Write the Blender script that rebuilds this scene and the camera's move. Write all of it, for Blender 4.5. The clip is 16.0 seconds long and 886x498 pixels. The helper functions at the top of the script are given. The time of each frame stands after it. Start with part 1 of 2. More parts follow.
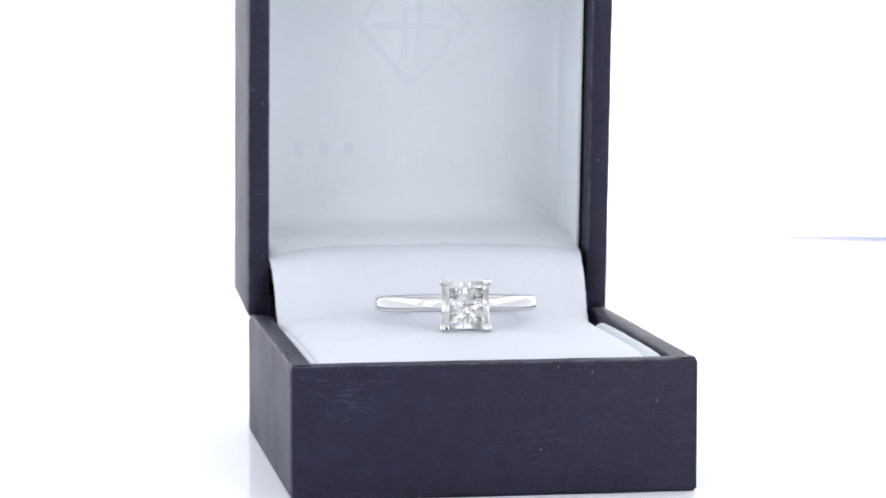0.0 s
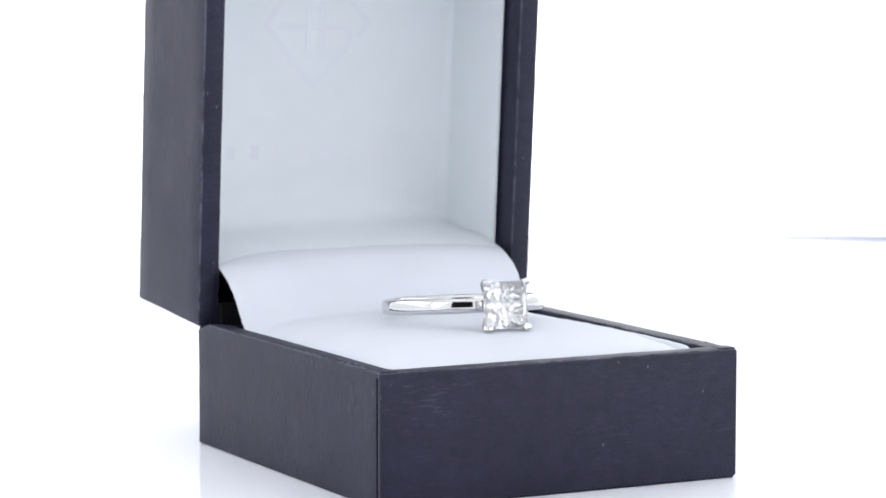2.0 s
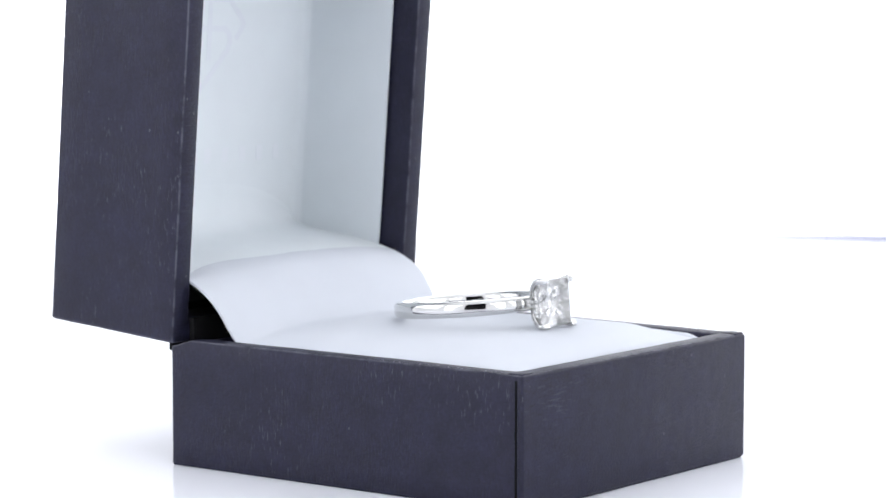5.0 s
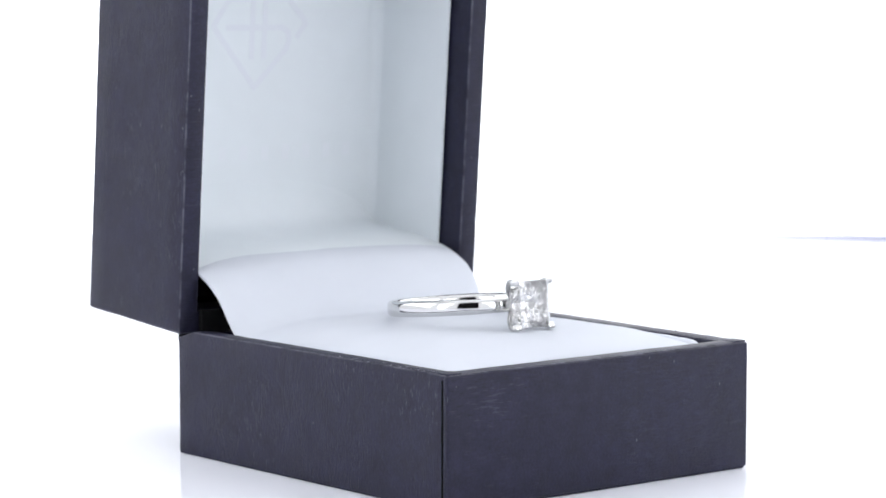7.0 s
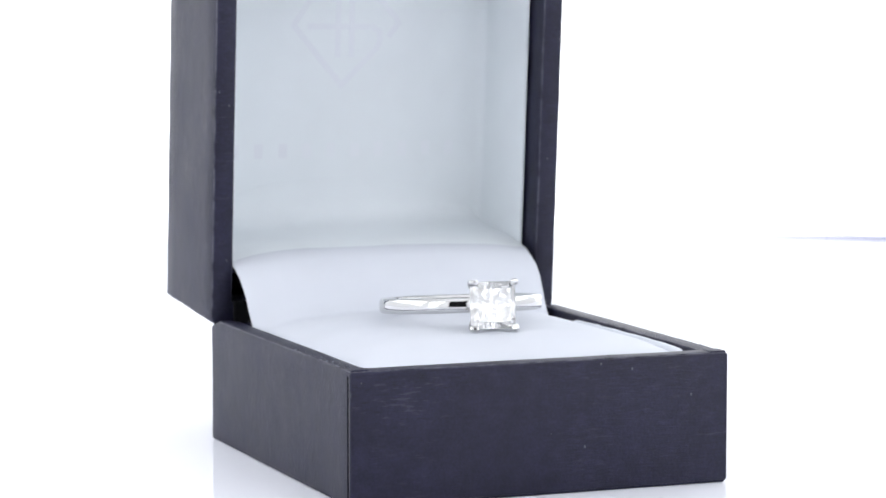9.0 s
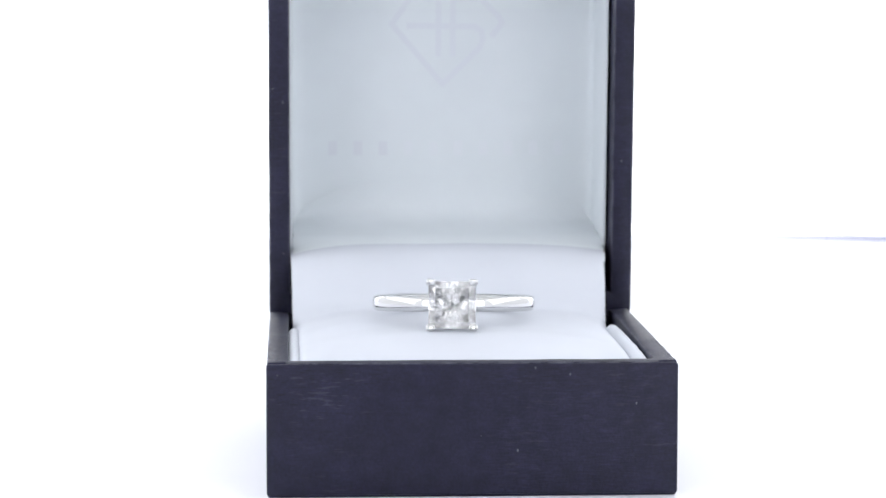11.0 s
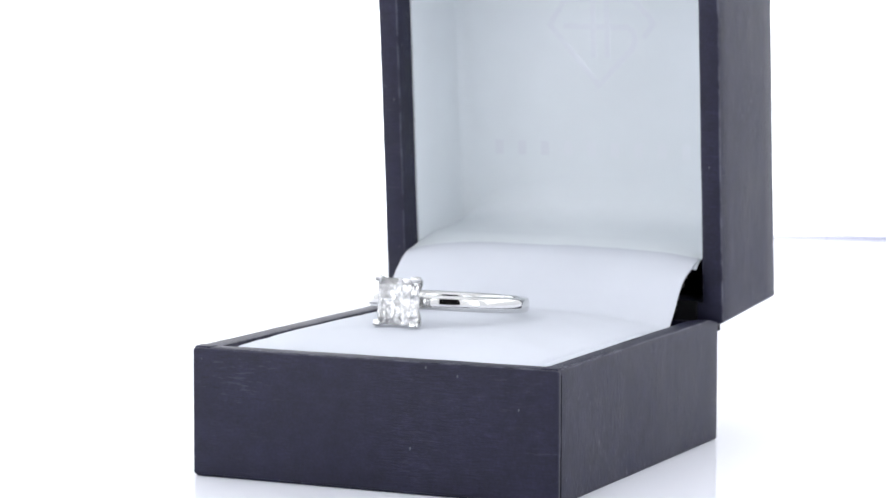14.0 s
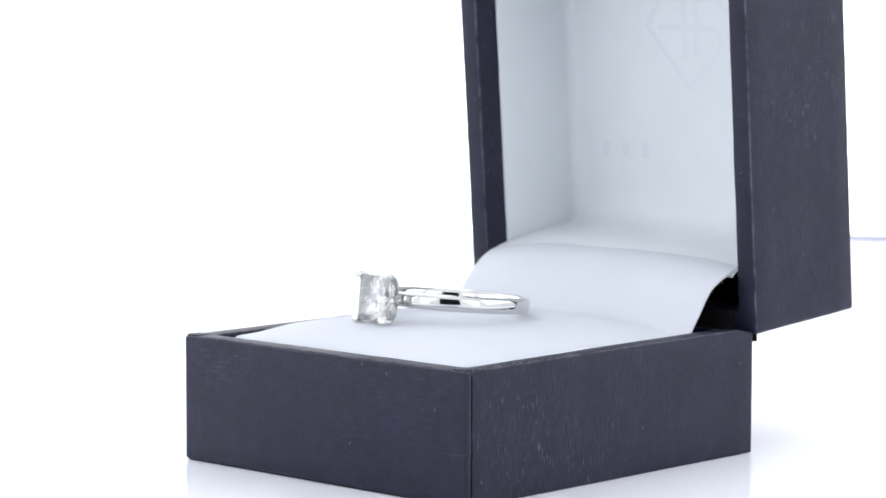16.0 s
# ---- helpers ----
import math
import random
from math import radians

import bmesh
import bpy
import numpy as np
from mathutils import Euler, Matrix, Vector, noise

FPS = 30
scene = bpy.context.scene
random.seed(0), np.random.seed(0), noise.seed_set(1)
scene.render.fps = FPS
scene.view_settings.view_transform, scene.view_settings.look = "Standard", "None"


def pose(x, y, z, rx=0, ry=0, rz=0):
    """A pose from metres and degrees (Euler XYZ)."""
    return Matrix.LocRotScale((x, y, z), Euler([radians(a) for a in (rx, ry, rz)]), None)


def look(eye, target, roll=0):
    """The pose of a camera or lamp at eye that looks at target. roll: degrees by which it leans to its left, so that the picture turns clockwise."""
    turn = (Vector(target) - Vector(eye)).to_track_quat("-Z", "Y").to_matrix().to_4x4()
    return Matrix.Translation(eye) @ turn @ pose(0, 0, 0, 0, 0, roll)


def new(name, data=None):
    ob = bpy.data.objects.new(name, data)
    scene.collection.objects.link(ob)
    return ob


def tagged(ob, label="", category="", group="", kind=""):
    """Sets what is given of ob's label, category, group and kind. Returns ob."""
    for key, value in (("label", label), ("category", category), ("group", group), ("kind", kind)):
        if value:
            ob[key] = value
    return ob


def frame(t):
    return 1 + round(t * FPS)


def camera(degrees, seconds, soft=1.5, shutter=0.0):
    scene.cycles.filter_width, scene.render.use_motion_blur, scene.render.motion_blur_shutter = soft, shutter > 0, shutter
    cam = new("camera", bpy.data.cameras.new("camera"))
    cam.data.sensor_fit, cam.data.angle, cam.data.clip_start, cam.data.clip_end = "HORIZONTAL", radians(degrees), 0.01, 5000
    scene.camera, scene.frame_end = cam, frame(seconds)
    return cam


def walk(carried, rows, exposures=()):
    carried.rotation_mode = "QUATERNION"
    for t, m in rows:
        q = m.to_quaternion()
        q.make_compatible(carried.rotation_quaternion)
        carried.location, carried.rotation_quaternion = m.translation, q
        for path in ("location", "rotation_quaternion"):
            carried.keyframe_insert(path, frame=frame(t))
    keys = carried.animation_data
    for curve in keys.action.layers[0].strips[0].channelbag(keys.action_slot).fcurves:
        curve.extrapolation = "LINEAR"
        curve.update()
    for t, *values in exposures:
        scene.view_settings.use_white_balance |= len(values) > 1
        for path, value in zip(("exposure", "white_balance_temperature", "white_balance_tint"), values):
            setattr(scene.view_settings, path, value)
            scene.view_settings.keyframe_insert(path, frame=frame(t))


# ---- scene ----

# ---- camera: it stands still, the turntable turns ----
MM = 0.001
EYE = Vector((0.0, -0.37394, 0.06454))
YAW, PITCH = -0.0127, 0.0983
AIM = EYE + Vector((math.sin(YAW) * math.cos(PITCH), math.cos(YAW) * math.cos(PITCH), -math.sin(PITCH)))
cam = camera(17.41, 16.0)
cam.data.dof.use_dof, cam.data.dof.focus_distance, cam.data.dof.aperture_fstop = True, 0.352, 58.0
walk(cam, [(0.0, look(EYE, AIM, 0.07)), (16.0, look(EYE, AIM, 0.07))])

# ---- light: a white light tent, lit by added unseen lamps and rear-wall glow ----
world = bpy.data.worlds.new("world")
scene.world = world
world.use_nodes = True
world.node_tree.nodes["Background"].inputs["Color"].default_value = (0.60, 0.62, 0.65, 1)
world.node_tree.nodes["Background"].inputs["Strength"].default_value = 0.5

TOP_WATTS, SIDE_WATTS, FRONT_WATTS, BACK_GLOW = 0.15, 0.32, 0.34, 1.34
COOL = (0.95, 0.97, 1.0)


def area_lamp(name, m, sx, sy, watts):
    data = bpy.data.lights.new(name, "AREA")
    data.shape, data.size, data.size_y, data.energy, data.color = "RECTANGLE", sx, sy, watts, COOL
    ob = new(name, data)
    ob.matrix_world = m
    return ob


# fill lamps added to balance cushion, lid and floor; no fixture is seen
area_lamp("roof_fill", look((0, -0.16, 0.436), (0, -0.16, 0)), 0.44, 0.34, TOP_WATTS)
area_lamp("side_fill", look((-0.285, -0.03, 0.13), (0, -0.01, 0.05)), 0.36, 0.22, SIDE_WATTS)
area_lamp("side_fill", look((0.285, -0.03, 0.13), (0, -0.01, 0.05)), 0.36, 0.22, SIDE_WATTS)
area_lamp("front_fill", look((-0.20, -0.345, 0.125), (0, 0, 0.04)), 0.19, 0.24, FRONT_WATTS)
area_lamp("front_fill", look((0.20, -0.345, 0.125), (0, 0, 0.04)), 0.19, 0.24, FRONT_WATTS)
scene.view_settings.exposure = 0.0


# ---- materials ----
def material(name, color, rough=0.5, metal=0.0, spec=0.5):
    m = bpy.data.materials.new(name)
    m.use_nodes = True
    b = m.node_tree.nodes["Principled BSDF"]
    b.inputs["Base Color"].default_value = (*color, 1)
    b.inputs["Roughness"].default_value = rough
    b.inputs["Metallic"].default_value = metal
    b.inputs["Specular IOR Level"].default_value = spec
    return m, m.node_tree.nodes, m.node_tree.links, b


def noise_node(nodes, links, vec, scale, detail=4.0, rough=0.6):
    n = nodes.new("ShaderNodeTexNoise")
    n.inputs["Scale"].default_value, n.inputs["Detail"].default_value, n.inputs["Roughness"].default_value = scale, detail, rough
    links.new(vec, n.inputs["Vector"])
    return n.outputs["Fac"]


def mapped(nodes, links, vec, scale):
    n = nodes.new("ShaderNodeMapping")
    n.inputs["Scale"].default_value = scale
    links.new(vec, n.inputs["Vector"])
    return n.outputs["Vector"]


def ramp(nodes, links, fac, stops):
    n = nodes.new("ShaderNodeValToRGB")
    els = n.color_ramp.elements
    for i, (p, c) in enumerate(stops):
        e = els[i] if i < 2 else els.new(p)
        e.position, e.color = p, (*c, 1)
    links.new(fac, n.inputs["Fac"])
    return n.outputs["Color"]


def mix(nodes, links, fac, a, b, kind="MIX"):
    n = nodes.new("ShaderNodeMix")
    n.data_type, n.blend_type = "RGBA", kind
    for sock, v in ((n.inputs[0], fac), (n.inputs[6], a), (n.inputs[7], b)):
        if isinstance(v, bpy.types.NodeSocket):
            links.new(v, sock)
        else:
            sock.default_value = v if not isinstance(v, tuple) else (*v, 1)
    return n.outputs[2]


def arith(nodes, links, op, a, b=0.0):
    n = nodes.new("ShaderNodeMath")
    n.operation = op
    for sock, v in zip(n.inputs, (a, b)):
        if isinstance(v, bpy.types.NodeSocket):
            links.new(v, sock)
        else:
            sock.default_value = v
    return n.outputs[0]


def bump(nodes, links, bsdf, height, strength, dist):
    n = nodes.new("ShaderNodeBump")
    n.inputs["Strength"].default_value, n.inputs["Distance"].default_value = strength, dist
    links.new(height, n.inputs["Height"])
    links.new(n.outputs["Normal"], bsdf.inputs["Normal"])


def make_paper():
    """Dark slate wrapping paper with a pressed fibre grain: it runs along the front and upright on the ends."""
    m, n, l, b = material("slate_wrapping_paper", (0.03, 0.03, 0.042), 0.5, 0, 0.32)
    tc = n.new("ShaderNodeTexCoord")
    ob = tc.outputs["Object"]
    sep = n.new("ShaderNodeSeparateXYZ")
    l.new(tc.outputs["Normal"], sep.inputs[0])
    end = arith(n, l, "GREATER_THAN", arith(n, l, "ABSOLUTE", sep.outputs["X"]), 0.7)
    lengthwise = noise_node(n, l, mapped(n, l, ob, (620, 4600, 4600)), 1.0, 4)
    upright = noise_node(n, l, mapped(n, l, ob, (3900, 3900, 900)), 1.0, 4)
    grain = mix(n, l, end, lengthwise, upright)
    cross = noise_node(n, l, mapped(n, l, ob, (2400, 2400, 2400)), 1.0, 3)
    blotch = noise_node(n, l, ob, 75, 4)
    cloud = noise_node(n, l, ob, 420, 4)
    patch = ramp(n, l, noise_node(n, l, mapped(n, l, ob, (85, 85, 60)), 1.0, 3), [(0.44, (0.08,) * 3), (0.60, (1,) * 3)])
    tone = ramp(n, l, blotch, [(0.3, (0.0083, 0.0085, 0.0240)), (0.7, (0.0122, 0.0124, 0.0316))])
    mottle = ramp(n, l, cloud, [(0.3, (0.8, 0.8, 0.8)), (0.7, (1.25, 1.25, 1.25))])
    streak = ramp(n, l, grain, [(0.34, (0.78, 0.78, 0.78)), (0.52, (1, 1, 1)), (0.68, (1.4, 1.38, 1.36))])
    flock = ramp(n, l, cross, [(0.32, (0.82,) * 3), (0.68, (1.2,) * 3)])
    col = mix(n, l, 1.0, mix(n, l, 1.0, tone, mottle, "MULTIPLY"), flock, "MULTIPLY")
    col = mix(n, l, patch, col, mix(n, l, 1.0, col, streak, "MULTIPLY"))
    v = n.new("ShaderNodeTexVoronoi")
    v.inputs["Scale"].default_value = 420
    l.new(mapped(n, l, ob, (1, 1, 0.55)), v.inputs["Vector"])
    speck = arith(n, l, "LESS_THAN", v.outputs["Distance"], 0.05)
    rare = arith(n, l, "GREATER_THAN", noise_node(n, l, ob, 110, 3), 0.48)
    speck = arith(n, l, "MULTIPLY", arith(n, l, "MULTIPLY", speck, rare), 0.22)
    col = mix(n, l, speck, col, (0.32, 0.32, 0.36))
    # pressed scratches in clusters: upright on the ends, lengthwise elsewhere
    long_s = noise_node(n, l, mapped(n, l, ob, (420, 2600, 2600)), 1.0, 2)
    tall_s = noise_node(n, l, mapped(n, l, ob, (3000, 3000, 760)), 1.0, 3)
    raw = mix(n, l, end, long_s, tall_s)
    cluster = ramp(n, l, noise_node(n, l, mapped(n, l, ob, (60, 60, 60)), 1.0, 4), [(0.48, (0.04,) * 3), (0.66, (1,) * 3)])
    light = arith(n, l, "MULTIPLY", ramp(n, l, raw, [(0.60, (0,) * 3), (0.70, (1,) * 3)]), cluster)
    deep = arith(n, l, "MULTIPLY", ramp(n, l, raw, [(0.30, (1,) * 3), (0.40, (0,) * 3)]), cluster)
    col = mix(n, l, arith(n, l, "MULTIPLY", light, arith(n, l, "ADD", arith(n, l, "MULTIPLY", end, 0.5), 0.2)), col, (0.09, 0.09, 0.115))
    col = mix(n, l, arith(n, l, "MULTIPLY", deep, 0.6), col, (0.004, 0.004, 0.007))
    # rubbed edges
    worn = n.new("ShaderNodeAttribute")
    worn.attribute_name = "wear"
    rub = arith(n, l, "MULTIPLY", worn.outputs["Fac"], ramp(n, l, cloud, [(0.40, (0.1,) * 3), (0.60, (1.0,) * 3)]))
    col = mix(n, l, rub, col, (0.10, 0.10, 0.13))
    l.new(col, b.inputs["Base Color"])
    l.new(ramp(n, l, blotch, [(0.3, (0.47,) * 3), (0.7, (0.55,) * 3)]), b.inputs["Roughness"])
    h = arith(n, l, "ADD", arith(n, l, "MULTIPLY", arith(n, l, "MULTIPLY", grain, patch), 0.8), arith(n, l, "MULTIPLY", cross, 0.34))
    b.inputs["Specular Tint"].default_value = (1.0, 0.985, 1.0, 1)
    bump(n, l, b, h, 0.6, 0.0002)
    return m


def make_cloth(name, color, strength=0.25):
    m, n, l, b = material(name, color, 0.85, 0, 0.2)
    ob = n.new("ShaderNodeTexCoord").outputs["Object"]
    soft = noise_node(n, l, ob, 55, 3)
    fine = noise_node(n, l, ob, 2600, 3)
    lo, hi = tuple(c * 0.965 for c in color), tuple(min(1, c * 1.02) for c in color)
    l.new(ramp(n, l, soft, [(0.3, lo), (0.7, hi)]), b.inputs["Base Color"])
    bump(n, l, b, fine, strength, 0.00008)
    return m


def make_metal():
    m, n, l, b = material("polished_white_gold", (0.64, 0.64, 0.635), 0.05, 1.0)
    ob = n.new("ShaderNodeTexCoord").outputs["Object"]
    l.new(ramp(n, l, noise_node(n, l, ob, 900, 3), [(0.3, (0.055,) * 3), (0.7, (0.095,) * 3)]), b.inputs["Roughness"])
    return m


def make_diamond():
    m = bpy.data.materials.new("clear_diamond")
    m.use_nodes = True
    n, l = m.node_tree.nodes, m.node_tree.links
    n.remove(n["Principled BSDF"])
    g = n.new("ShaderNodeBsdfGlass")
    g.inputs["IOR"].default_value, g.inputs["Roughness"].default_value = 2.10, 0.07
    g.inputs["Color"].default_value = (1, 1, 1, 1)
    # brightness put into the material: a little white lifts the dark facets
    whitener = n.new("ShaderNodeBsdfTranslucent")
    whitener.inputs["Color"].default_value = (1.0, 0.99, 1.0, 1)
    stone = n.new("ShaderNodeMixShader")
    stone.inputs[0].default_value = 0.035
    l.new(g.outputs[0], stone.inputs[1])
    l.new(whitener.outputs[0], stone.inputs[2])
    l.new(stone.outputs[0], n["Material Output"].inputs["Surface"])
    return m


def make_white(name, color, rough, spec, tint=0.03, glow=0.0):
    m, n, l, b = material(name, color, rough, 0, spec)
    ob = n.new("ShaderNodeTexCoord").outputs["Object"]
    f = noise_node(n, l, ob, 9, 4)
    l.new(ramp(n, l, f, [(0.3, tuple(c * (1 - tint) for c in color)), (0.7, color)]), b.inputs["Base Color"])
    if glow:
        b.inputs["Emission Color"].default_value = (*COOL, 1)
        b.inputs["Emission Strength"].default_value = glow
    return m


def make_acrylic():
    """Matt white sheet under a thin, clear gloss."""
    m = make_white("white_acrylic", (0.91, 0.92, 0.985), 0.8, 0.0, 0.01)
    n, l = m.node_tree.nodes, m.node_tree.links
    gloss = n.new("ShaderNodeBsdfGlossy")
    gloss.inputs["Roughness"].default_value = 0.03
    blend = n.new("ShaderNodeMixShader")
    blend.inputs[0].default_value = 0.14
    l.new(n["Principled BSDF"].outputs[0], blend.inputs[1])
    l.new(gloss.outputs[0], blend.inputs[2])
    l.new(blend.outputs[0], n["Material Output"].inputs["Surface"])
    return m


PAPER = make_paper()
# one white fabric, darkened for the lit cushion, lightened for the shaded lid
CLOTH = make_cloth("white_cloth_darkened", (0.67, 0.695, 0.755))
FAINT = material("faint_silver_foil", (0.80, 0.83, 0.87), 0.45, 0.04)[0]
LINING = make_cloth("white_cloth_lightened", (0.805, 0.845, 0.875), 0.15)
PRINT = material("pale_silver_foil", (0.762, 0.79, 0.84), 0.42, 0.1)[0]
MID_FOIL = material("mid_silver_foil", (0.768, 0.793, 0.84), 0.42, 0.1)[0]
BLACK = material("flat_black", (0.008, 0.008, 0.009), 0.95, 0, 0.1)[0]
FIBRE = material("frayed_cloth_edge", (0.55, 0.52, 0.47), 0.95, 0, 0.1)[0]
SCUFF = material("scuffed_paper_core", (0.42, 0.42, 0.48), 0.9, 0, 0.1)[0]
METAL = make_metal()
DIAMOND = make_diamond()
FLOOR = make_acrylic()
TENT = make_white("white_tent_fabric", (0.90, 0.90, 0.90), 0.9, 0.1)
# emission is added here: it holds the rear wall white and lights the floor
GLOW_WALL = make_white("white_glow_wall", (0.90, 0.90, 0.90), 0.9, 0.1, 0.01, BACK_GLOW)
EDGE = make_white("bluish_acrylic_edge", (0.36, 0.36, 0.50), 0.3, 0.3)
DARK = material("dark_studio_wall", (0.02, 0.02, 0.022), 0.9)[0]


# ---- builders ----
def mesh_of(name, bm, mat, smooth=35):
    bmesh.ops.recalc_face_normals(bm, faces=bm.faces)
    me = bpy.data.meshes.new(name)
    bm.to_mesh(me)
    bm.free()
    me.materials.append(mat)
    if smooth:
        me.shade_smooth()
        me.set_sharp_from_angle(angle=radians(smooth))
    return me


def part(name, bm, mat, parent, label="", smooth=35, shift=(0, 0, 0)):
    """One mesh, drawn in millimetres, under its thing."""
    for v in bm.verts:
        v.co = (v.co + Vector(shift)) * MM
    ob = new(name, mesh_of(name, bm, mat, smooth))
    ob.parent = parent
    if label:
        tagged(ob, label)
    return ob


def block(bm, lo, hi):
    vs = [bm.verts.new((x, y, z)) for x in (lo[0], hi[0]) for y in (lo[1], hi[1]) for z in (lo[2], hi[2])]
    for f in ((0, 1, 3, 2), (4, 6, 7, 5), (0, 4, 5, 1), (2, 3, 7, 6), (0, 2, 6, 4), (1, 5, 7, 3)):
        bm.faces.new([vs[i] for i in f])
    return vs


def rounded_block(lo, hi, r, seg=2):
    bm = bmesh.new()
    block(bm, lo, hi)
    bmesh.ops.bevel(bm, geom=bm.edges[:], offset=r, segments=seg, affect="EDGES", profile=0.5)
    return bm


def setting(name, bm, mat, label, smooth=0):
    ob = new(name, mesh_of(name, bm, mat, smooth))
    return tagged(ob, label, kind="structure")


def outline(w, d, r, corner=5, side=18):
    """Points round a rounded rectangle of half sizes w and d."""
    pts = []
    for k, (sx, sy) in enumerate(((1, -1), (1, 1), (-1, 1), (-1, -1))):
        cx, cy = sx * (w - r), sy * (d - r)
        start = -90 + 90 * k
        arc = [(cx + r * math.cos(radians(start + 90 * i / corner)), cy + r * math.sin(radians(start + 90 * i / corner))) for i in range(corner + 1)]
        pts += arc
        nx, ny = ((1, 1), (-1, 1), (-1, -1), (1, -1))[k]
        a2 = radians(start + 90)
        nxt = (nx * (w - r) + r * math.cos(a2), ny * (d - r) + r * math.sin(a2))
        pts += [(arc[-1][0] + (nxt[0] - arc[-1][0]) * i / side, arc[-1][1] + (nxt[1] - arc[-1][1]) * i / side) for i in range(1, side)]
    return pts


def tray(w, d, h, wall, bottom, r=0.4, wobble=0.05, seed=0.0):
    """An open, paper-wrapped box of outer half sizes w, d and height h, with soft, slightly uneven edges."""
    e = 0.28
    prof = [(0.45, 0), (0.12, 0.08), (0, 0.4)] + [(0, 0.4 + (h - 0.4 - e) * i / 6) for i in range(1, 7)]
    prof += [(0.08, h - 0.08), (e, h), (wall / 2, h + 0.03), (wall - e, h), (wall - 0.08, h - 0.08), (wall, h - e), (wall, h - 4), (wall, bottom)]
    bm = bmesh.new()
    wear = bm.verts.layers.float.new("wear")
    rings = []
    for inset, z in prof:
        ring = []
        for i, (x, y) in enumerate(outline(w - inset, d - inset, max(r - inset, 0.12))):
            n = noise.noise_vector(Vector((x * 0.13 + seed, y * 0.13, z * 0.2)))
            f = noise.noise_vector(Vector((x * 0.9 + seed, y * 0.9, z * 0.9)))
            ring.append(bm.verts.new(Vector((x, y, z)) + (n * wobble + f * wobble * 0.55) * (1 if z > 0.3 else 0.2)))
            ring[-1][wear] = 1.0 if abs(z - h + 0.08) < 0.01 else 0.55 if inset < 0.2 and 1 <= i % 23 <= 4 else 0.0
        rings.append(ring)
    for a, b in zip(rings, rings[1:]):
        for i in range(len(a)):
            j = (i + 1) % len(a)
            bm.faces.new((a[i], a[j], b[j], b[i]))
    bm.faces.new(rings[0][::-1])
    bm.faces.new(rings[-1])
    return bm


def sheet(rows, thick):
    """A solid sheet through rows of points; it has its thickness below."""
    bm = bmesh.new()
    top = [[bm.verts.new(p) for p in row] for row in rows]
    low = []
    for i, row in enumerate(rows):
        out = []
        for j, p in enumerate(row):
            a, b = rows[max(i - 1, 0)][j], rows[min(i + 1, len(rows) - 1)][j]
            c, d = row[max(j - 1, 0)], row[min(j + 1, len(row) - 1)]
            nrm = (Vector(d) - Vector(c)).cross(Vector(b) - Vector(a)).normalized()
            out.append(bm.verts.new(Vector(p) - nrm * thick))
        low.append(out)
    m, n = len(rows), len(rows[0])
    for i in range(m - 1):
        for j in range(n - 1):
            bm.faces.new((top[i][j], top[i][j + 1], top[i + 1][j + 1], top[i + 1][j]))
            bm.faces.new((low[i][j], low[i + 1][j], low[i + 1][j + 1], low[i][j + 1]))
    rim = [(i, 0) for i in range(m)] + [(m - 1, j) for j in range(1, n)] + [(i, n - 1) for i in range(m - 2, -1, -1)] + [(0, j) for j in range(n - 2, 0, -1)]
    for (a, b), (c, d) in zip(rim, rim[1:] + rim[:1]):
        bm.faces.new((top[a][b], top[c][d], low[c][d], low[a][b]))
    return bm


def smooth_path(pts, steps):
    """Catmull-Rom through points."""
    q = [Vector(p) for p in pts]
    q = [2 * q[0] - q[1]] + q + [2 * q[-1] - q[-2]]
    out = []
    for i in range(1, len(q) - 2):
        for k in range(steps):
            t = k / steps
            a, b, c, d = q[i - 1:i + 3]
            out.append(0.5 * (2 * b + (c - a) * t + (2 * a - 5 * b + 4 * c - d) * t * t + (3 * b - a - 3 * c + d) * t ** 3))
    return out + [q[-2]]


def tube(path, radii, seg=10):
    """A closed tube along a path; radii: one (across, along) pair a point."""
    bm = bmesh.new()
    rings = []
    path = [Vector(p) for p in path]
    for i, p in enumerate(path):
        t = (path[min(i + 1, len(path) - 1)] - path[max(i - 1, 0)]).normalized()
        side = t.cross(Vector((0.12, 0.2, 1))).normalized()
        up = side.cross(t)
        ra, rb = radii[i]
        rings.append([bm.verts.new(p + side * ra * math.cos(2 * math.pi * k / seg) + up * rb * math.sin(2 * math.pi * k / seg)) for k in range(seg)])
    for a, b in zip(rings, rings[1:]):
        for k in range(seg):
            bm.faces.new((a[k], a[(k + 1) % seg], b[(k + 1) % seg], b[k]))
    bm.faces.new(rings[0][::-1])
    bm.faces.new(rings[-1])
    return bm


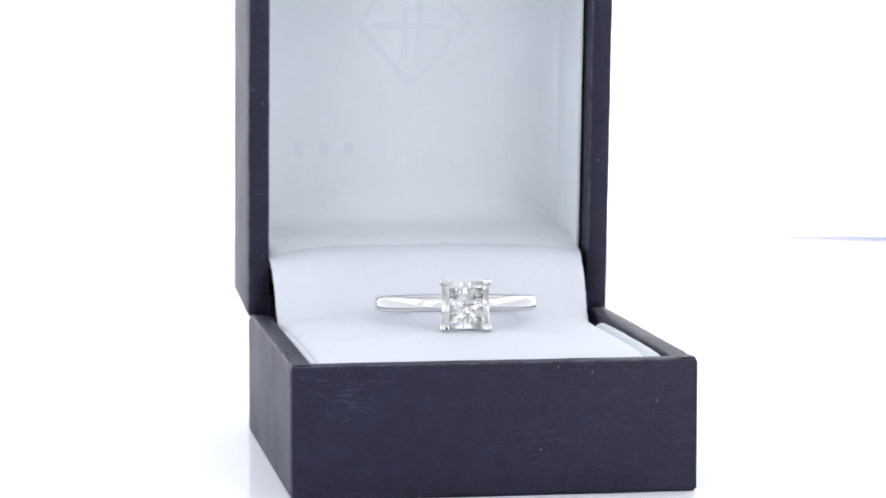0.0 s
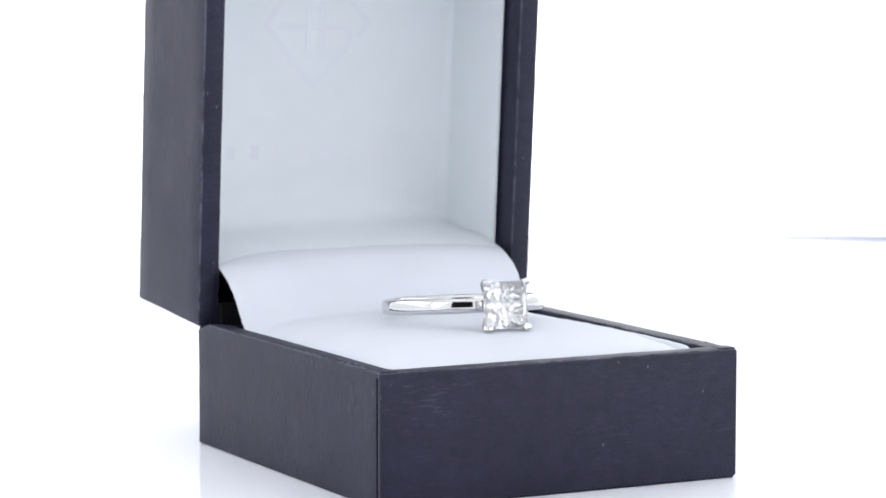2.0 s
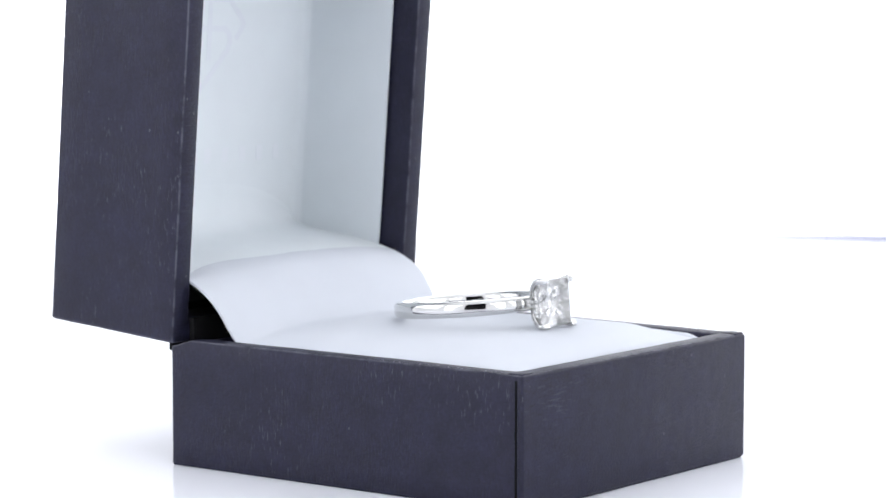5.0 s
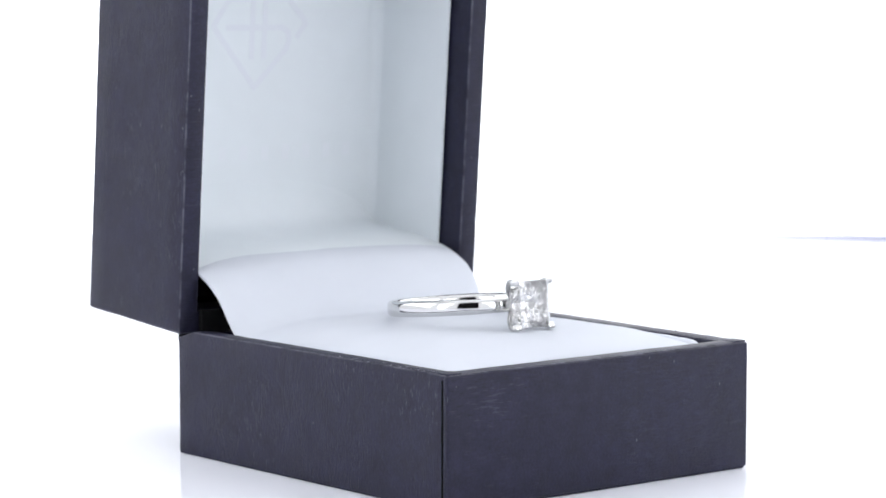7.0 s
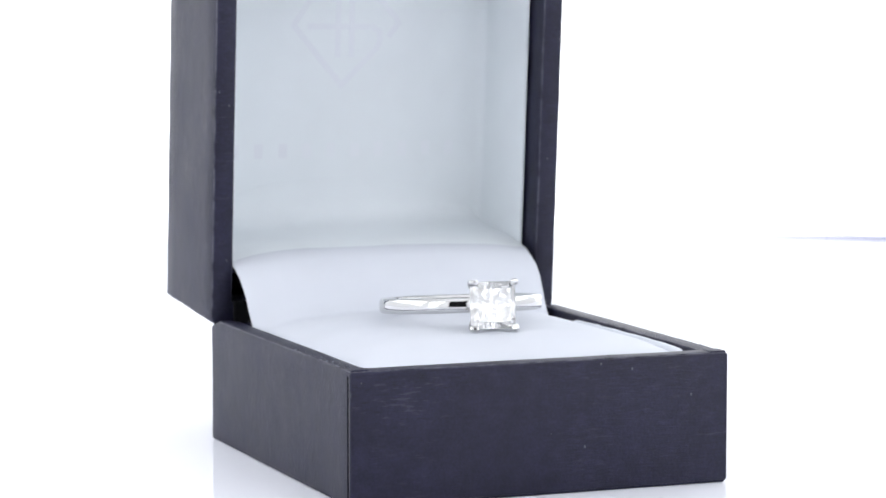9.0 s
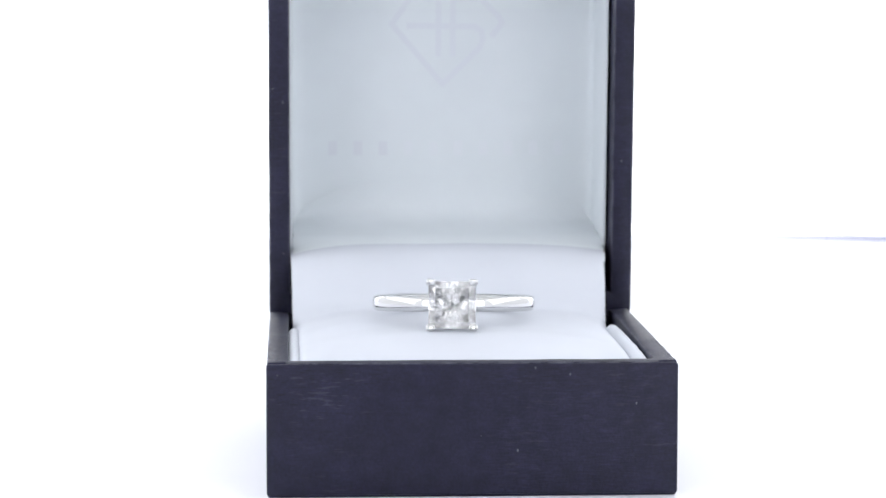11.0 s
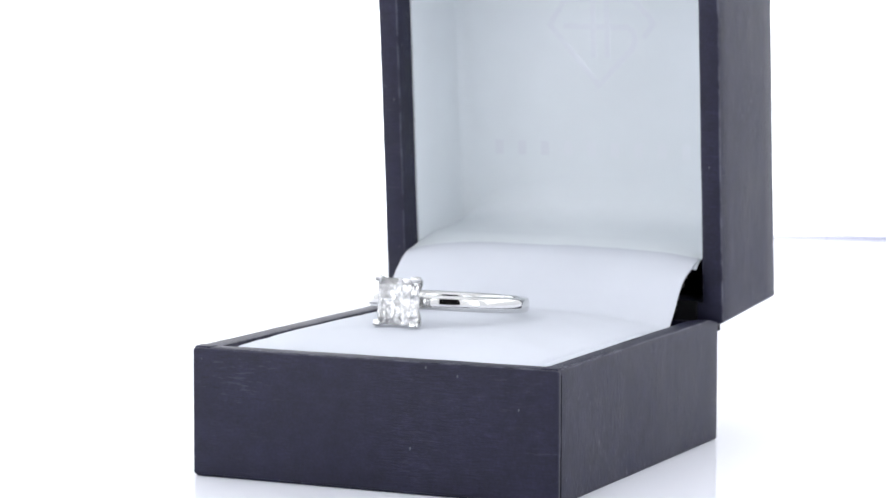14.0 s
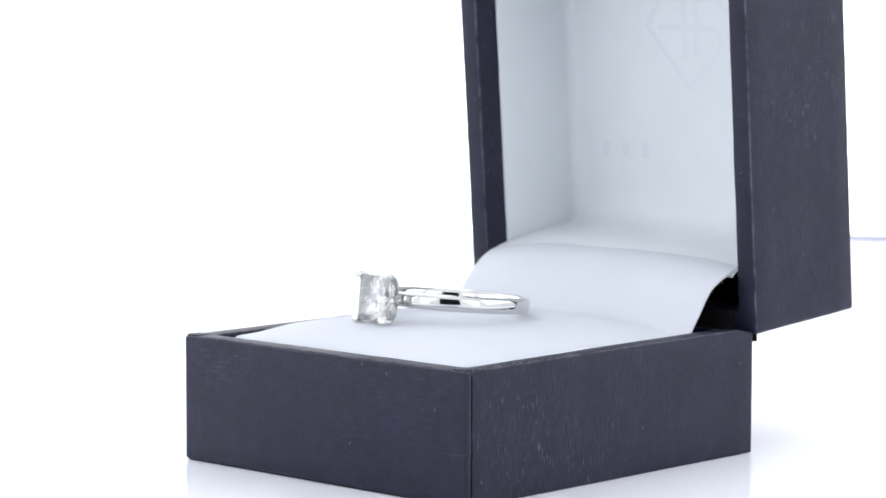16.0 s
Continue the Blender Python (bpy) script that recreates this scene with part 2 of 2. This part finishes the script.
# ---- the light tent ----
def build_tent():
    x, y0, y1, top, t = 0.30, -0.356, 0.312, 0.45, 0.006
    bm = bmesh.new()
    block(bm, (-x, y0 - 0.30, -0.012), (x, y1, 0))
    setting("floor", bm, FLOOR, "glossy white acrylic floor sheet of the light tent")
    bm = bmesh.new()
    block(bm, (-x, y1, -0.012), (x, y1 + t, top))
    setting("backdrop", bm, GLOW_WALL, "plain white rear wall of the light tent, with added glow")
    for name, a in (("wall_west", -x - t), ("wall_east", x)):
        bm = bmesh.new()
        block(bm, (a, y0 - 0.30, -0.012), (a + t, y1 + t, top))
        setting(name, bm, TENT, "plain white fabric side wall of the light tent")
    bm = bmesh.new()
    block(bm, (-x - t, y0 - 0.30, top), (x + t, y1 + t, top + t))
    setting("ceiling", bm, TENT, "plain white fabric roof of the light tent")
    # front wall, with the opening through which the camera looks
    ox, z0, z1 = 0.094, 0.001, 0.29
    bm = bmesh.new()
    block(bm, (-x, y0 - 0.004, 0), (-ox, y0, top))
    block(bm, (ox, y0 - 0.004, 0), (x, y0, top))
    block(bm, (-ox, y0 - 0.004, z1), (ox, y0, top))
    block(bm, (-ox, y0 - 0.004, 0), (ox, y0, z0))
    setting("wall_south", bm, TENT, "white fabric front wall of the tent with an opening")
    bm = bmesh.new()
    block(bm, (-x, y0 - 0.304, 0), (x, y0 - 0.30, top))
    setting("wall_rear", bm, DARK, "dark studio wall behind the opening")
    bm = bmesh.new()
    # a lifted edge of the sheet in the back corner
    spine = [(0.060, 0.3095, 0.0003), (0.070, 0.3085, 0.0006), (0.082, 0.3062, 0.0009), (0.095, 0.3020, 0.0012), (0.106, 0.2968, 0.0014), (0.14, 0.281, 0.0022), (0.20, 0.253, 0.0028)]
    loops = [[bm.verts.new(p) for p in ((x, y, 0.00002), (x, y, 0.00003 + h), (x + 0.0012, y + 0.0022, 0.00003 + h), (x + 0.0012, y + 0.0022, 0.00002))] for x, y, h in spine]
    for p, q in zip(loops, loops[1:]):
        for i in range(4):
            j = (i + 1) % 4
            bm.faces.new((p[i], p[j], q[j], q[i]))
    bm.faces.new(loops[0])
    bm.faces.new(loops[-1])
    setting("trim", bm, EDGE, "pale bluish lifted edge of the acrylic floor sheet")


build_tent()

# ---- the ring box ----
OX, OY = -2.50, 1.31
W, D, H = 24.92, 27.85, 16.5
LEAN, LID_DEEP, LID_HALF = 0.0757, 21.78, 25.35
HINGE_Y, HINGE_Z, LID_X = 27.55, H - 0.67, 0.35
SHIFT = (OX, OY, 0)


def lid_point(x, u, v):
    """u: depth behind the lid's rim; v: height above the hinge."""
    return Vector((x + LID_X, HINGE_Y - v * math.sin(LEAN) + u * math.cos(LEAN), HINGE_Z + v * math.cos(LEAN) + u * math.sin(LEAN)))


def in_lid(bm):
    for v in bm.verts:
        v.co = lid_point(*v.co)
    return bm


def cushion_rows():
    prof = [(-25.1, 13.0), (-25.0, 14.6), (-24.5, 15.5), (-22.5, 15.9), (-18, 16.1), (-10, 16.15), (0, 16.1), (8, 16.0), (14, 15.85),
            (17.4, 15.8), (19.1, 16.6), (20.7, 18.5), (22.4, 20.7), (24.4, 22.5), (26.8, 23.9), (29.5, 24.6), (33, 24.9), (38, 25.05), (43, 25.2), (46.0, 25.3)]
    rows = []
    for p in smooth_path([(0, a, b) for a, b in prof], 6):
        y, z = p.y, p.z
        back = min(1, max(0, (y - 8) / 20))
        half = 20.9 + 1.0 * back
        mid = -0.5 * (1 - back) - 0.1 * back
        fall = min(1, max(0, (y - 8) / 19))
        puff = 2.75 * min(1, max(0, (y + 26) / 9)) ** 0.7 * (1 - 0.62 * fall * fall * (3 - 2 * fall))
        puff *= 1 - min(1, max(0, (y - 26) / 12))
        row = []
        for j in range(49):
            s = -1 + 2 * j / 48
            s = math.copysign(1 - (1 - abs(s)) ** 1.35, s)
            drop = 0.95 * max(0, (abs(s) - 0.95) / 0.05) ** 2 * (1 - back)
            fray = 0.10 * noise.noise(Vector((y * 2.3, s * 3, 1.0))) * (abs(s) > 0.99) * (y > 15)
            dent = 0.05 * noise.noise(Vector((s * 4, y * 0.15, 4.0)))
            row.append(Vector((mid + s * half + math.copysign(fray, s), y, z + puff * (1 - abs(s) ** 3.2) - drop + dent - 0.3 * back * max(0, -s) ** 6 + 0.8 * math.exp(-((y - 22.6) / 2.6) ** 2) * max(0, s) ** 5)))
        rows.append(row)
    return rows


def build_box():
    box = tagged(new("ring_box"), "open dark slate paper ring box with white cushion on white floor", "ring box")
    box.empty_display_size = 0.02
    # base, a little lower along the hinge
    bm = tray(W, D, H, 2.6, 2.0, seed=1.3)
    for v in bm.verts:
        if v.co.z > 10 and v.co.y > D - 3.2:
            v.co.z -= (0.95 if v.co.x < 0 else 0.62) * min(1, (v.co.y - D + 3.2) / 1.4) * min(1, (v.co.z - 10) / 4)
        if v.co.z > 10 and v.co.x > 0:
            v.co.z += 0.28 * (v.co.y + D) / (2 * D)
    base = part("base", bm, PAPER, box, "dark slate textured paper base", shift=SHIFT)
    # folded wrapping sheet over the front, turned a little way round both corners
    bm = rounded_block((-W - 0.1, -D - 0.15, 0.3), (W + 0.1, -D + 0.8, H - 0.15), 0.28, 3)
    part("front_wrap", bm, PAPER, base, shift=SHIFT)
    # the wrap's seams, with the shade of their grooves drawn as black strips
    for sx in (-1, 1):
        rows = [[Vector((sx * (W + 0.03 + 0.03 * e), -D + 0.92 + 0.13 * e + 0.1 * noise.noise(Vector((z * 0.7, sx, 3))), z)) for e in (-1, 1)] for z in np.linspace(0.8, H - 0.7, 24)]
        part("wrap_seam", sheet(rows, 0.05), BLACK, base, "seam of the wrapping sheet, its groove shade drawn black", shift=SHIFT)
    for sx in (-1, 1):
        bm = rounded_block((sx * (W - 1.2) - 1.1, -D + 0.15, H - 0.2), (sx * (W - 1.2) + 1.1, -D + 2.2, H + 0.12), 0.1)
        part("corner_fold", bm, PAPER, base, shift=SHIFT)
    # rubbed, torn fibres along both side rims
    tear = random.Random(12)
    for sx, count in ((1, 70), (-1, 40)):
        bm = bmesh.new()
        for _ in range(count):
            y = -D + 1.2 + 20 * tear.random() ** 1.5
            a = Vector((sx * (W - 0.15 - 1.3 * tear.random() ** 1.5), y, H + 0.02 + (0.28 * (y + D) / (2 * D) if sx > 0 else 0)))
            b = a + Vector((sx * tear.uniform(0.15, 0.4), tear.uniform(-0.3, 0.3), tear.uniform(0.01, 0.04)))
            vs = [bm.verts.new(p) for p in (a, a + Vector((0.02, 0.07, -0.05)), b, a + Vector((0.03, -0.05, 0.035)))]
            for f in ((0, 1, 2), (1, 3, 2), (3, 0, 2), (0, 3, 1)):
                bm.faces.new([vs[i] for i in f])
        part("scuffed_edge", bm, SCUFF, base, "scuffed pale paper fibres", 0, shift=SHIFT)
    # hinge flap, and an added black block for the shade inside
    bm = bmesh.new()
    block(bm, (-22.1, -25.0, 2.05), (22.1, 25.0, 11.0))
    part("dark_filler", bm, BLACK, base, "added black block for the shade under the cushion", smooth=0, shift=SHIFT)
    rows = [[Vector((x, p.y, p.z)) for x in np.linspace(-22.3, 22.3, 12)] for p in smooth_path([(0, 20, 11.2), (0, 24.8, 13.8), (0, 27.5, 15.7), (0, 31, 18.9), (0, 40, 19.6)], 5)]
    part("hinge", sheet(rows, 0.4), BLACK, box, "black paper hinge", shift=SHIFT)
    bm = rounded_block((-24.3, 28.15, 14.8), (24.9, 28.75, 15.86), 0.15)
    part("hinge_strip", bm, BLACK, box, "black paper hinge strip", shift=SHIFT)
    # black strip put where the gap below the lid is only in shade
    bm = rounded_block((-22.0, 26.5, 13.6), (22.2, 27.3, 18.9), 0.15)
    part("gap_shade_strip", bm, BLACK, box, "added black strip for the shade in the hinge gap", shift=SHIFT)
    # cushion
    rows = cushion_rows()
    cushion = part("cushion", sheet(rows, 0.35), CLOTH, box, "curved white velvet cushion sheet", 60, shift=SHIFT)
    foam = [[Vector((p.x * 0.99, p.y, p.z - 0.4)) for p in row] for row in rows if -24.9 < row[0].y < 18.4]
    part("foam_pad", sheet(foam, 3.6), CLOTH, cushion, shift=SHIFT)
    for sx in (-1, 1):
        path, radii = [], []
        for i in range(26):
            t = i / 25
            y = -24.4 + 36.0 * t
            edge = min(rows, key=lambda r: abs(r[0].y - y))[0].z
            path.append((sx * 21.35 - 0.3 + 0.12 * noise.noise(Vector((y * 0.4, sx, 2))), y, edge + (0.1 if sx > 0 else -0.2) + 0.14 * noise.noise(Vector((y * 0.5, sx, 7)))))
            k = min(1, 0.35 + 9 * min(t, 1 - t))
            radii.append(((0.95 if sx < 0 else 1.1) * k, 1.25 * k))
        part("side_roll", tube(path, radii, 14), CLOTH, cushion, shift=SHIFT)
        bm = bmesh.new()
        block(bm, (sx * 20.9 - 0.9, -24.8, 10.9), (sx * 20.9 + 0.9, 8.0, 14.0))
        part("side_flap", bm, CLOTH, cushion, smooth=0, shift=SHIFT)
    # frayed edge of the cushion where it rises into the lid
    for k in (0, -1):
        bm = bmesh.new()
        sx = -1 if k == 0 else 1
        for row in rows:
            p = row[k]
            if 17.5 < p.y < 30:
                for _ in range(1):
                    a = p + Vector((0, random.uniform(-0.2, 0.2), random.uniform(-0.5, 0.1)))
                    b = a + Vector((sx * random.uniform(0.02, 0.3), random.uniform(-0.15, 0.3), random.uniform(-0.35, 0.12)))
                    q = Vector((0.03, 0.05, 0.03))
                    vs = [bm.verts.new(a), bm.verts.new(a + q), bm.verts.new(b), bm.verts.new(a + Vector((0.03, -0.03, 0.05)))]
                    for f in ((0, 1, 2), (1, 3, 2), (3, 0, 2), (0, 3, 1)):
                        bm.faces.new([vs[i] for i in f])
        part("frayed_edge", bm, FIBRE, cushion, "frayed threads", 0, shift=SHIFT)
    # lid
    bm = tray(LID_HALF, 28.25, LID_DEEP, 2.92, 1.2, seed=7.7)
    for v in bm.verts:
        x, y, z = v.co
        v.co = lid_point(x, LID_DEEP - z, y + 28.25)
    lid = part("lid", bm, PAPER, box, "dark slate textured paper lid standing open", shift=SHIFT)
    # lining: a folded sheet round both sides and the back
    prof = [(-22.25, 4.2), (-22.2, 7), (-22.2, 12), (-22.15, 17.6), (-21.9, 19.0), (-20.8, 19.9), (-18, 20.1), (-9, 20.1), (0, 20.1)]
    prof = prof + [(-a, b) for a, b in prof[-2::-1]]
    line = smooth_path([(a, b, 0) for a, b in prof], 4)
    rows = [[Vector((p.x - 0.2, p.y, v)) for v in np.linspace(8.3, 53.2, 30)] for p in line]
    bm = sheet(rows, 0.3)
    lining = part("lining", in_lid(bm), LINING, lid, "white lid lining", shift=SHIFT)
    # lining's foot, laid lighter over the cushion crest to offset the shade there
    foot = smooth_path([(0, 19.8, 16.5), (0, 19.55, 13.6), (0, 18.6, 11.5), (0, 16.6, 10.2), (0, 13.4, 9.6), (0, 9.0, 9.3), (0, 5.5, 8.85), (0, 3.4, 8.58), (0, 1.8, 8.25), (0, 0.6, 7.75), (0, 0.0, 7.2)], 4)
    rows = []
    for p in foot:
        over = 1.0 * max(0, 1 - (p.y + 1) / 12)
        rise = p.z - 9.3
        rows.append([Vector((x, p.y, p.z - max(0, rise) * 0.85 * (abs(x) / 22.4) ** 3 + over * (1 - (abs(x) / 22.4) ** 3.2))) for x in np.linspace(-22.0, 21.65, 24)])
    part("lining_foot", in_lid(sheet(rows, 0.12)), LINING, lid, shift=SHIFT)
    bm = bmesh.new()
    block(bm, (-22.2, 4.2, 53.1), (22.2, 20.2, 53.4))
    part("lining_top", in_lid(bm), LINING, lid, smooth=0, shift=SHIFT)

    # printed emblem: plain strokes
    def stroke(bm, a, b, w, lift=0.0):
        a, b = Vector(a), Vector(b)
        s = (b - a).normalized()
        n = Vector((-s.y, s.x)) * w / 2
        vs = []
        for p in (a - s * w * 0.3, b + s * w * 0.3):
            for q in (p - n, p + n):
                for u in (19.85, 19.785 - lift):
                    vs.append(bm.verts.new((q.x, u, q.y)))
        for f in ((0, 1, 3, 2), (4, 6, 7, 5), (0, 4, 5, 1), (2, 3, 7, 6), (0, 2, 6, 4), (1, 5, 7, 3)):
            bm.faces.new([vs[i] for i in f])

    c = -0.25
    frame_line = [(-0.65, 42.4), (-4.8, 42.4), (-7.4, 38.6), (0, 29.9), (5.3, 35.2), (5.8, 36.4), (5.6, 37.6), (4.6, 38.3), (-5.0, 38.4)]
    hook_line = [(7.2, 37.0), (8.6, 38.8), (8.1, 39.7), (5.4, 42.4), (1.45, 42.4)]
    strokes = [*zip(frame_line, frame_line[1:]), *zip(hook_line, hook_line[1:]), ((-0.65, 34.2), (-0.65, 43.2)), ((1.45, 34.2), (1.45, 43.2))]
    for i, (a, b) in enumerate(strokes):
        bm = bmesh.new()
        stroke(bm, (a[0] + c, a[1]), (b[0] + c, b[1]), 0.85, 0.0015 * i)
        part("emblem_stroke", in_lid(bm), PRINT, lid, "pale silver foil stroke", 0, shift=SHIFT)
    # row of bars: the first three a darker tone than the rest
    for i in range(10):
        bm = bmesh.new()
        x = -16.2 + 3.65 * i
        stroke(bm, (x, 19.9), (x, 21.2), 1.3)
        part("print_bar", in_lid(bm), MID_FOIL if i < 3 else FAINT, lid, smooth=0, shift=SHIFT)
    return box


# ---- the ring ----
def build_ring():
    ring = tagged(new("diamond_ring"), "polished white gold ring with square diamond lying on white cushion", "ring")
    ring.empty_display_size = 0.01
    M = pose(-0.98 + OX, -3.22 + OY, 20.9, 0, 0, -4.0) @ pose(0, 0, 0, -5.5, 0, 0)

    def at(bm):
        bm.transform(M)
        return bm

    # band: domed outside, softly rounded inside, narrowing a little to the head
    R, n, k = 10.5, 200, 28
    bm = bmesh.new()
    rings = []
    for i in range(n):
        a = 2 * math.pi * i / n
        front = max(0, -math.sin(a))
        wide = 1.02 - 0.10 * front ** 6
        thick = 0.80 - 0.06 * front ** 6
        loop = []
        for j in range(k):
            b = 2 * math.pi * j / k
            cr, cz = math.cos(b), math.sin(b)
            pr = math.copysign(abs(cr) ** (0.58 if cr > 0 else 0.6), cr)
            pz = math.copysign(abs(cz) ** 0.77, cz)
            r = R - 0.80 + thick * pr
            loop.append(bm.verts.new((r * math.cos(a), r * math.sin(a), wide * pz)))
        rings.append(loop)
    for i in range(n):
        a, b = rings[i], rings[(i + 1) % n]
        for j in range(k):
            bm.faces.new((a[j], b[j], b[(j + 1) % k], a[(j + 1) % k]))
    part("band", at(bm), METAL, ring, "polished white gold band", 80)

    # head: collar, gallery rail and four corner prongs
    head = part("head", at(tube([(0, -9.5, 0), (0, -9.9, 0), (0, -10.2, 0)], [(0.75, 0.85), (0.85, 0.9), (0.95, 0.95)], 20)), METAL, ring, "white gold four-prong head", 50)
    bm = bmesh.new()
    loops = []
    for y, half, t in ((-11.25, 1.85, 0.0), (-11.65, 2.1, 0.0), (-11.65, 1.7, 0.0), (-11.25, 1.5, 0.0)):
        loops.append([bm.verts.new((x, y, z)) for x, z in outline(half, half, 0.35, 4, 4)])
    for i in range(4):
        a, b = loops[i], loops[(i + 1) % 4]
        for j in range(len(a)):
            bm.faces.new((a[j], a[(j + 1) % len(a)], b[(j + 1) % len(a)], b[j]))
    part("gallery_rail", at(bm), METAL, head, smooth=40)
    for sx in (-1, 1):
        for sz in (-1, 1):
            path = smooth_path([(sx * 0.55, -10.2, sz * 0.55), (sx * 1.3, -10.7, sz * 1.3), (sx * 2.05, -11.5, sz * 2.05), (sx * 2.66, -12.5, sz * 2.68), (sx * 2.82, -13.2, sz * 2.88), (sx * 2.80, -13.60, sz * 2.86), (sx * 2.70, -13.88, sz * 2.75)], 4)
            m = len(path)
            radii = [(0.40 - 0.06 * abs(i / m - 0.5), 0.40) if i < m - 3 else ((0.41, 0.36, 0.20)[i - m + 3],) * 2 for i in range(m)]
            prong = part("prong", at(tube(path, radii, 10)), METAL, head, smooth=60)
            claw = rounded_block((-0.58, -0.26, -0.40), (0.58, 0.26, 0.40), 0.2, 3)
            claw.transform(pose(sx * 2.66, -13.72, sz * 2.82, sz * 14, 0, sx * 16))
            part("claw", at(claw), METAL, prong, smooth=60)

    # princess-cut stone: stepped chevrons below, a broken crown above
    g, tb, y_g, y_t, y_c = 2.95, 2.1, -13.2, -13.85, -10.3
    bm = bmesh.new()
    rnd = random.Random(5)
    low = y_c - y_g - 0.1

    def ring_of(f, y, lateral=None, side=True):
        """Four points, one a quarter turn; side: on the middle of each side, or else on the corners."""
        out = []
        for q in range(4):
            x, z = (f * g, 0.0) if side else (f * g, -f * g)
            if lateral is not None:
                z = lateral * g
            j = 0.0 if f == 1 else 0.05
            x, z, yy = x + rnd.uniform(-j, j), z + rnd.uniform(-j, j), y + rnd.uniform(-j, j)
            for _ in range(q):
                x, z = -z, x
            out.append(bm.verts.new((x, yy, z)))
        return out

    C = bm.verts.new((0.03, y_c, -0.02))
    girdle = y_g + 0.1
    R0, G0 = ring_of(1, girdle, side=False), ring_of(1, girdle)
    DG = [ring_of(f, girdle + low * d, side=False) for f, d in ((0.24, 0.82), (0.45, 0.62), (0.66, 0.43), (0.84, 0.23))]
    N1 = ring_of(0.40, girdle + low * 0.73)
    GA = [(ring_of(1, girdle, -f), ring_of(1, girdle, f)) for f in (0.24, 0.46, 0.66, 0.84)]
    U, UM = ring_of(1, y_g, side=False), ring_of(1, y_g)
    BA, BB = ring_of(0.86, y_g - 0.36, -0.40), ring_of(0.86, y_g - 0.36, 0.40)
    T = []
    for q in range(4):
        x, z = tb, -tb
        for _ in range(q):
            x, z = -z, x
        T.append(bm.verts.new((x, y_t, z)))
    for q in range(4):
        k = (q + 1) % 4
        for a, near, e in ((q, BA[q], 0), (k, BB[q], 1)):
            gs = [G0[q]] + [ga[e][q] for ga in GA]
            ds = [d[a] for d in DG]
            bm.faces.new((C, N1[q], ds[0]))
            bm.faces.new((ds[0], N1[q], gs[0]))
            for i in range(4):
                bm.faces.new((ds[i], gs[i], gs[i + 1]))
                bm.faces.new((ds[i], gs[i + 1], ds[i + 1] if i < 3 else R0[a]))
            bm.faces.new((U[a], UM[q], *gs, R0[a]))
            bm.faces.new((U[a], UM[q], near))
            bm.faces.new((U[a], near, T[a]))
        bm.faces.new((BA[q], UM[q], BB[q]))
        bm.faces.new((BA[q], BB[q], T[k]))
        bm.faces.new((BA[q], T[k], T[q]))
    bm.faces.new(T)
    bmesh.ops.recalc_face_normals(bm, faces=bm.faces)
    inner = [f for f in bm.faces if len(f.verts) == 3 and f.calc_center_median().y > girdle + 0.5]
    bmesh.ops.poke(bm, faces=inner, offset=0.03)
    part("stone", at(bm), DIAMOND, ring, "clear square-cut diamond", 0)
    return ring


ring_box = build_box()
diamond_ring = build_ring()


# ---- the turntable's swing ----
def motions():
    swing = [(0.0, 9.93), (0.5, 14.55), (1.0, 19.14), (1.5, 23.70), (2.0, 28.29), (2.5, 32.89), (3.0, 37.41), (3.5, 41.89), (4.0, 46.25), (4.2, 47.9),
             (4.7, 51.7), (5.0, 53.6), (5.22, 54.1), (5.45, 53.5), (5.75, 51.2), (6.3, 46.5), (6.5, 44.75), (7.0, 40.38), (7.5, 35.95), (8.0, 31.53),
             (8.5, 27.04), (9.0, 22.50), (9.5, 17.9), (10.0, 13.2), (10.5, 8.5), (11.0, 3.75), (11.5, -1.05), (12.0, -5.9), (12.5, -10.65), (13.0, -15.3),
             (13.5, -19.95), (14.0, -24.58), (14.5, -29.16), (15.0, -33.68), (15.5, -38.21), (16.0, -42.74)]
    rows = [(t, pose(0, 0, 0, 0, 0, a)) for t, a in swing]
    walk(ring_box, rows)
    walk(diamond_ring, rows)


motions()
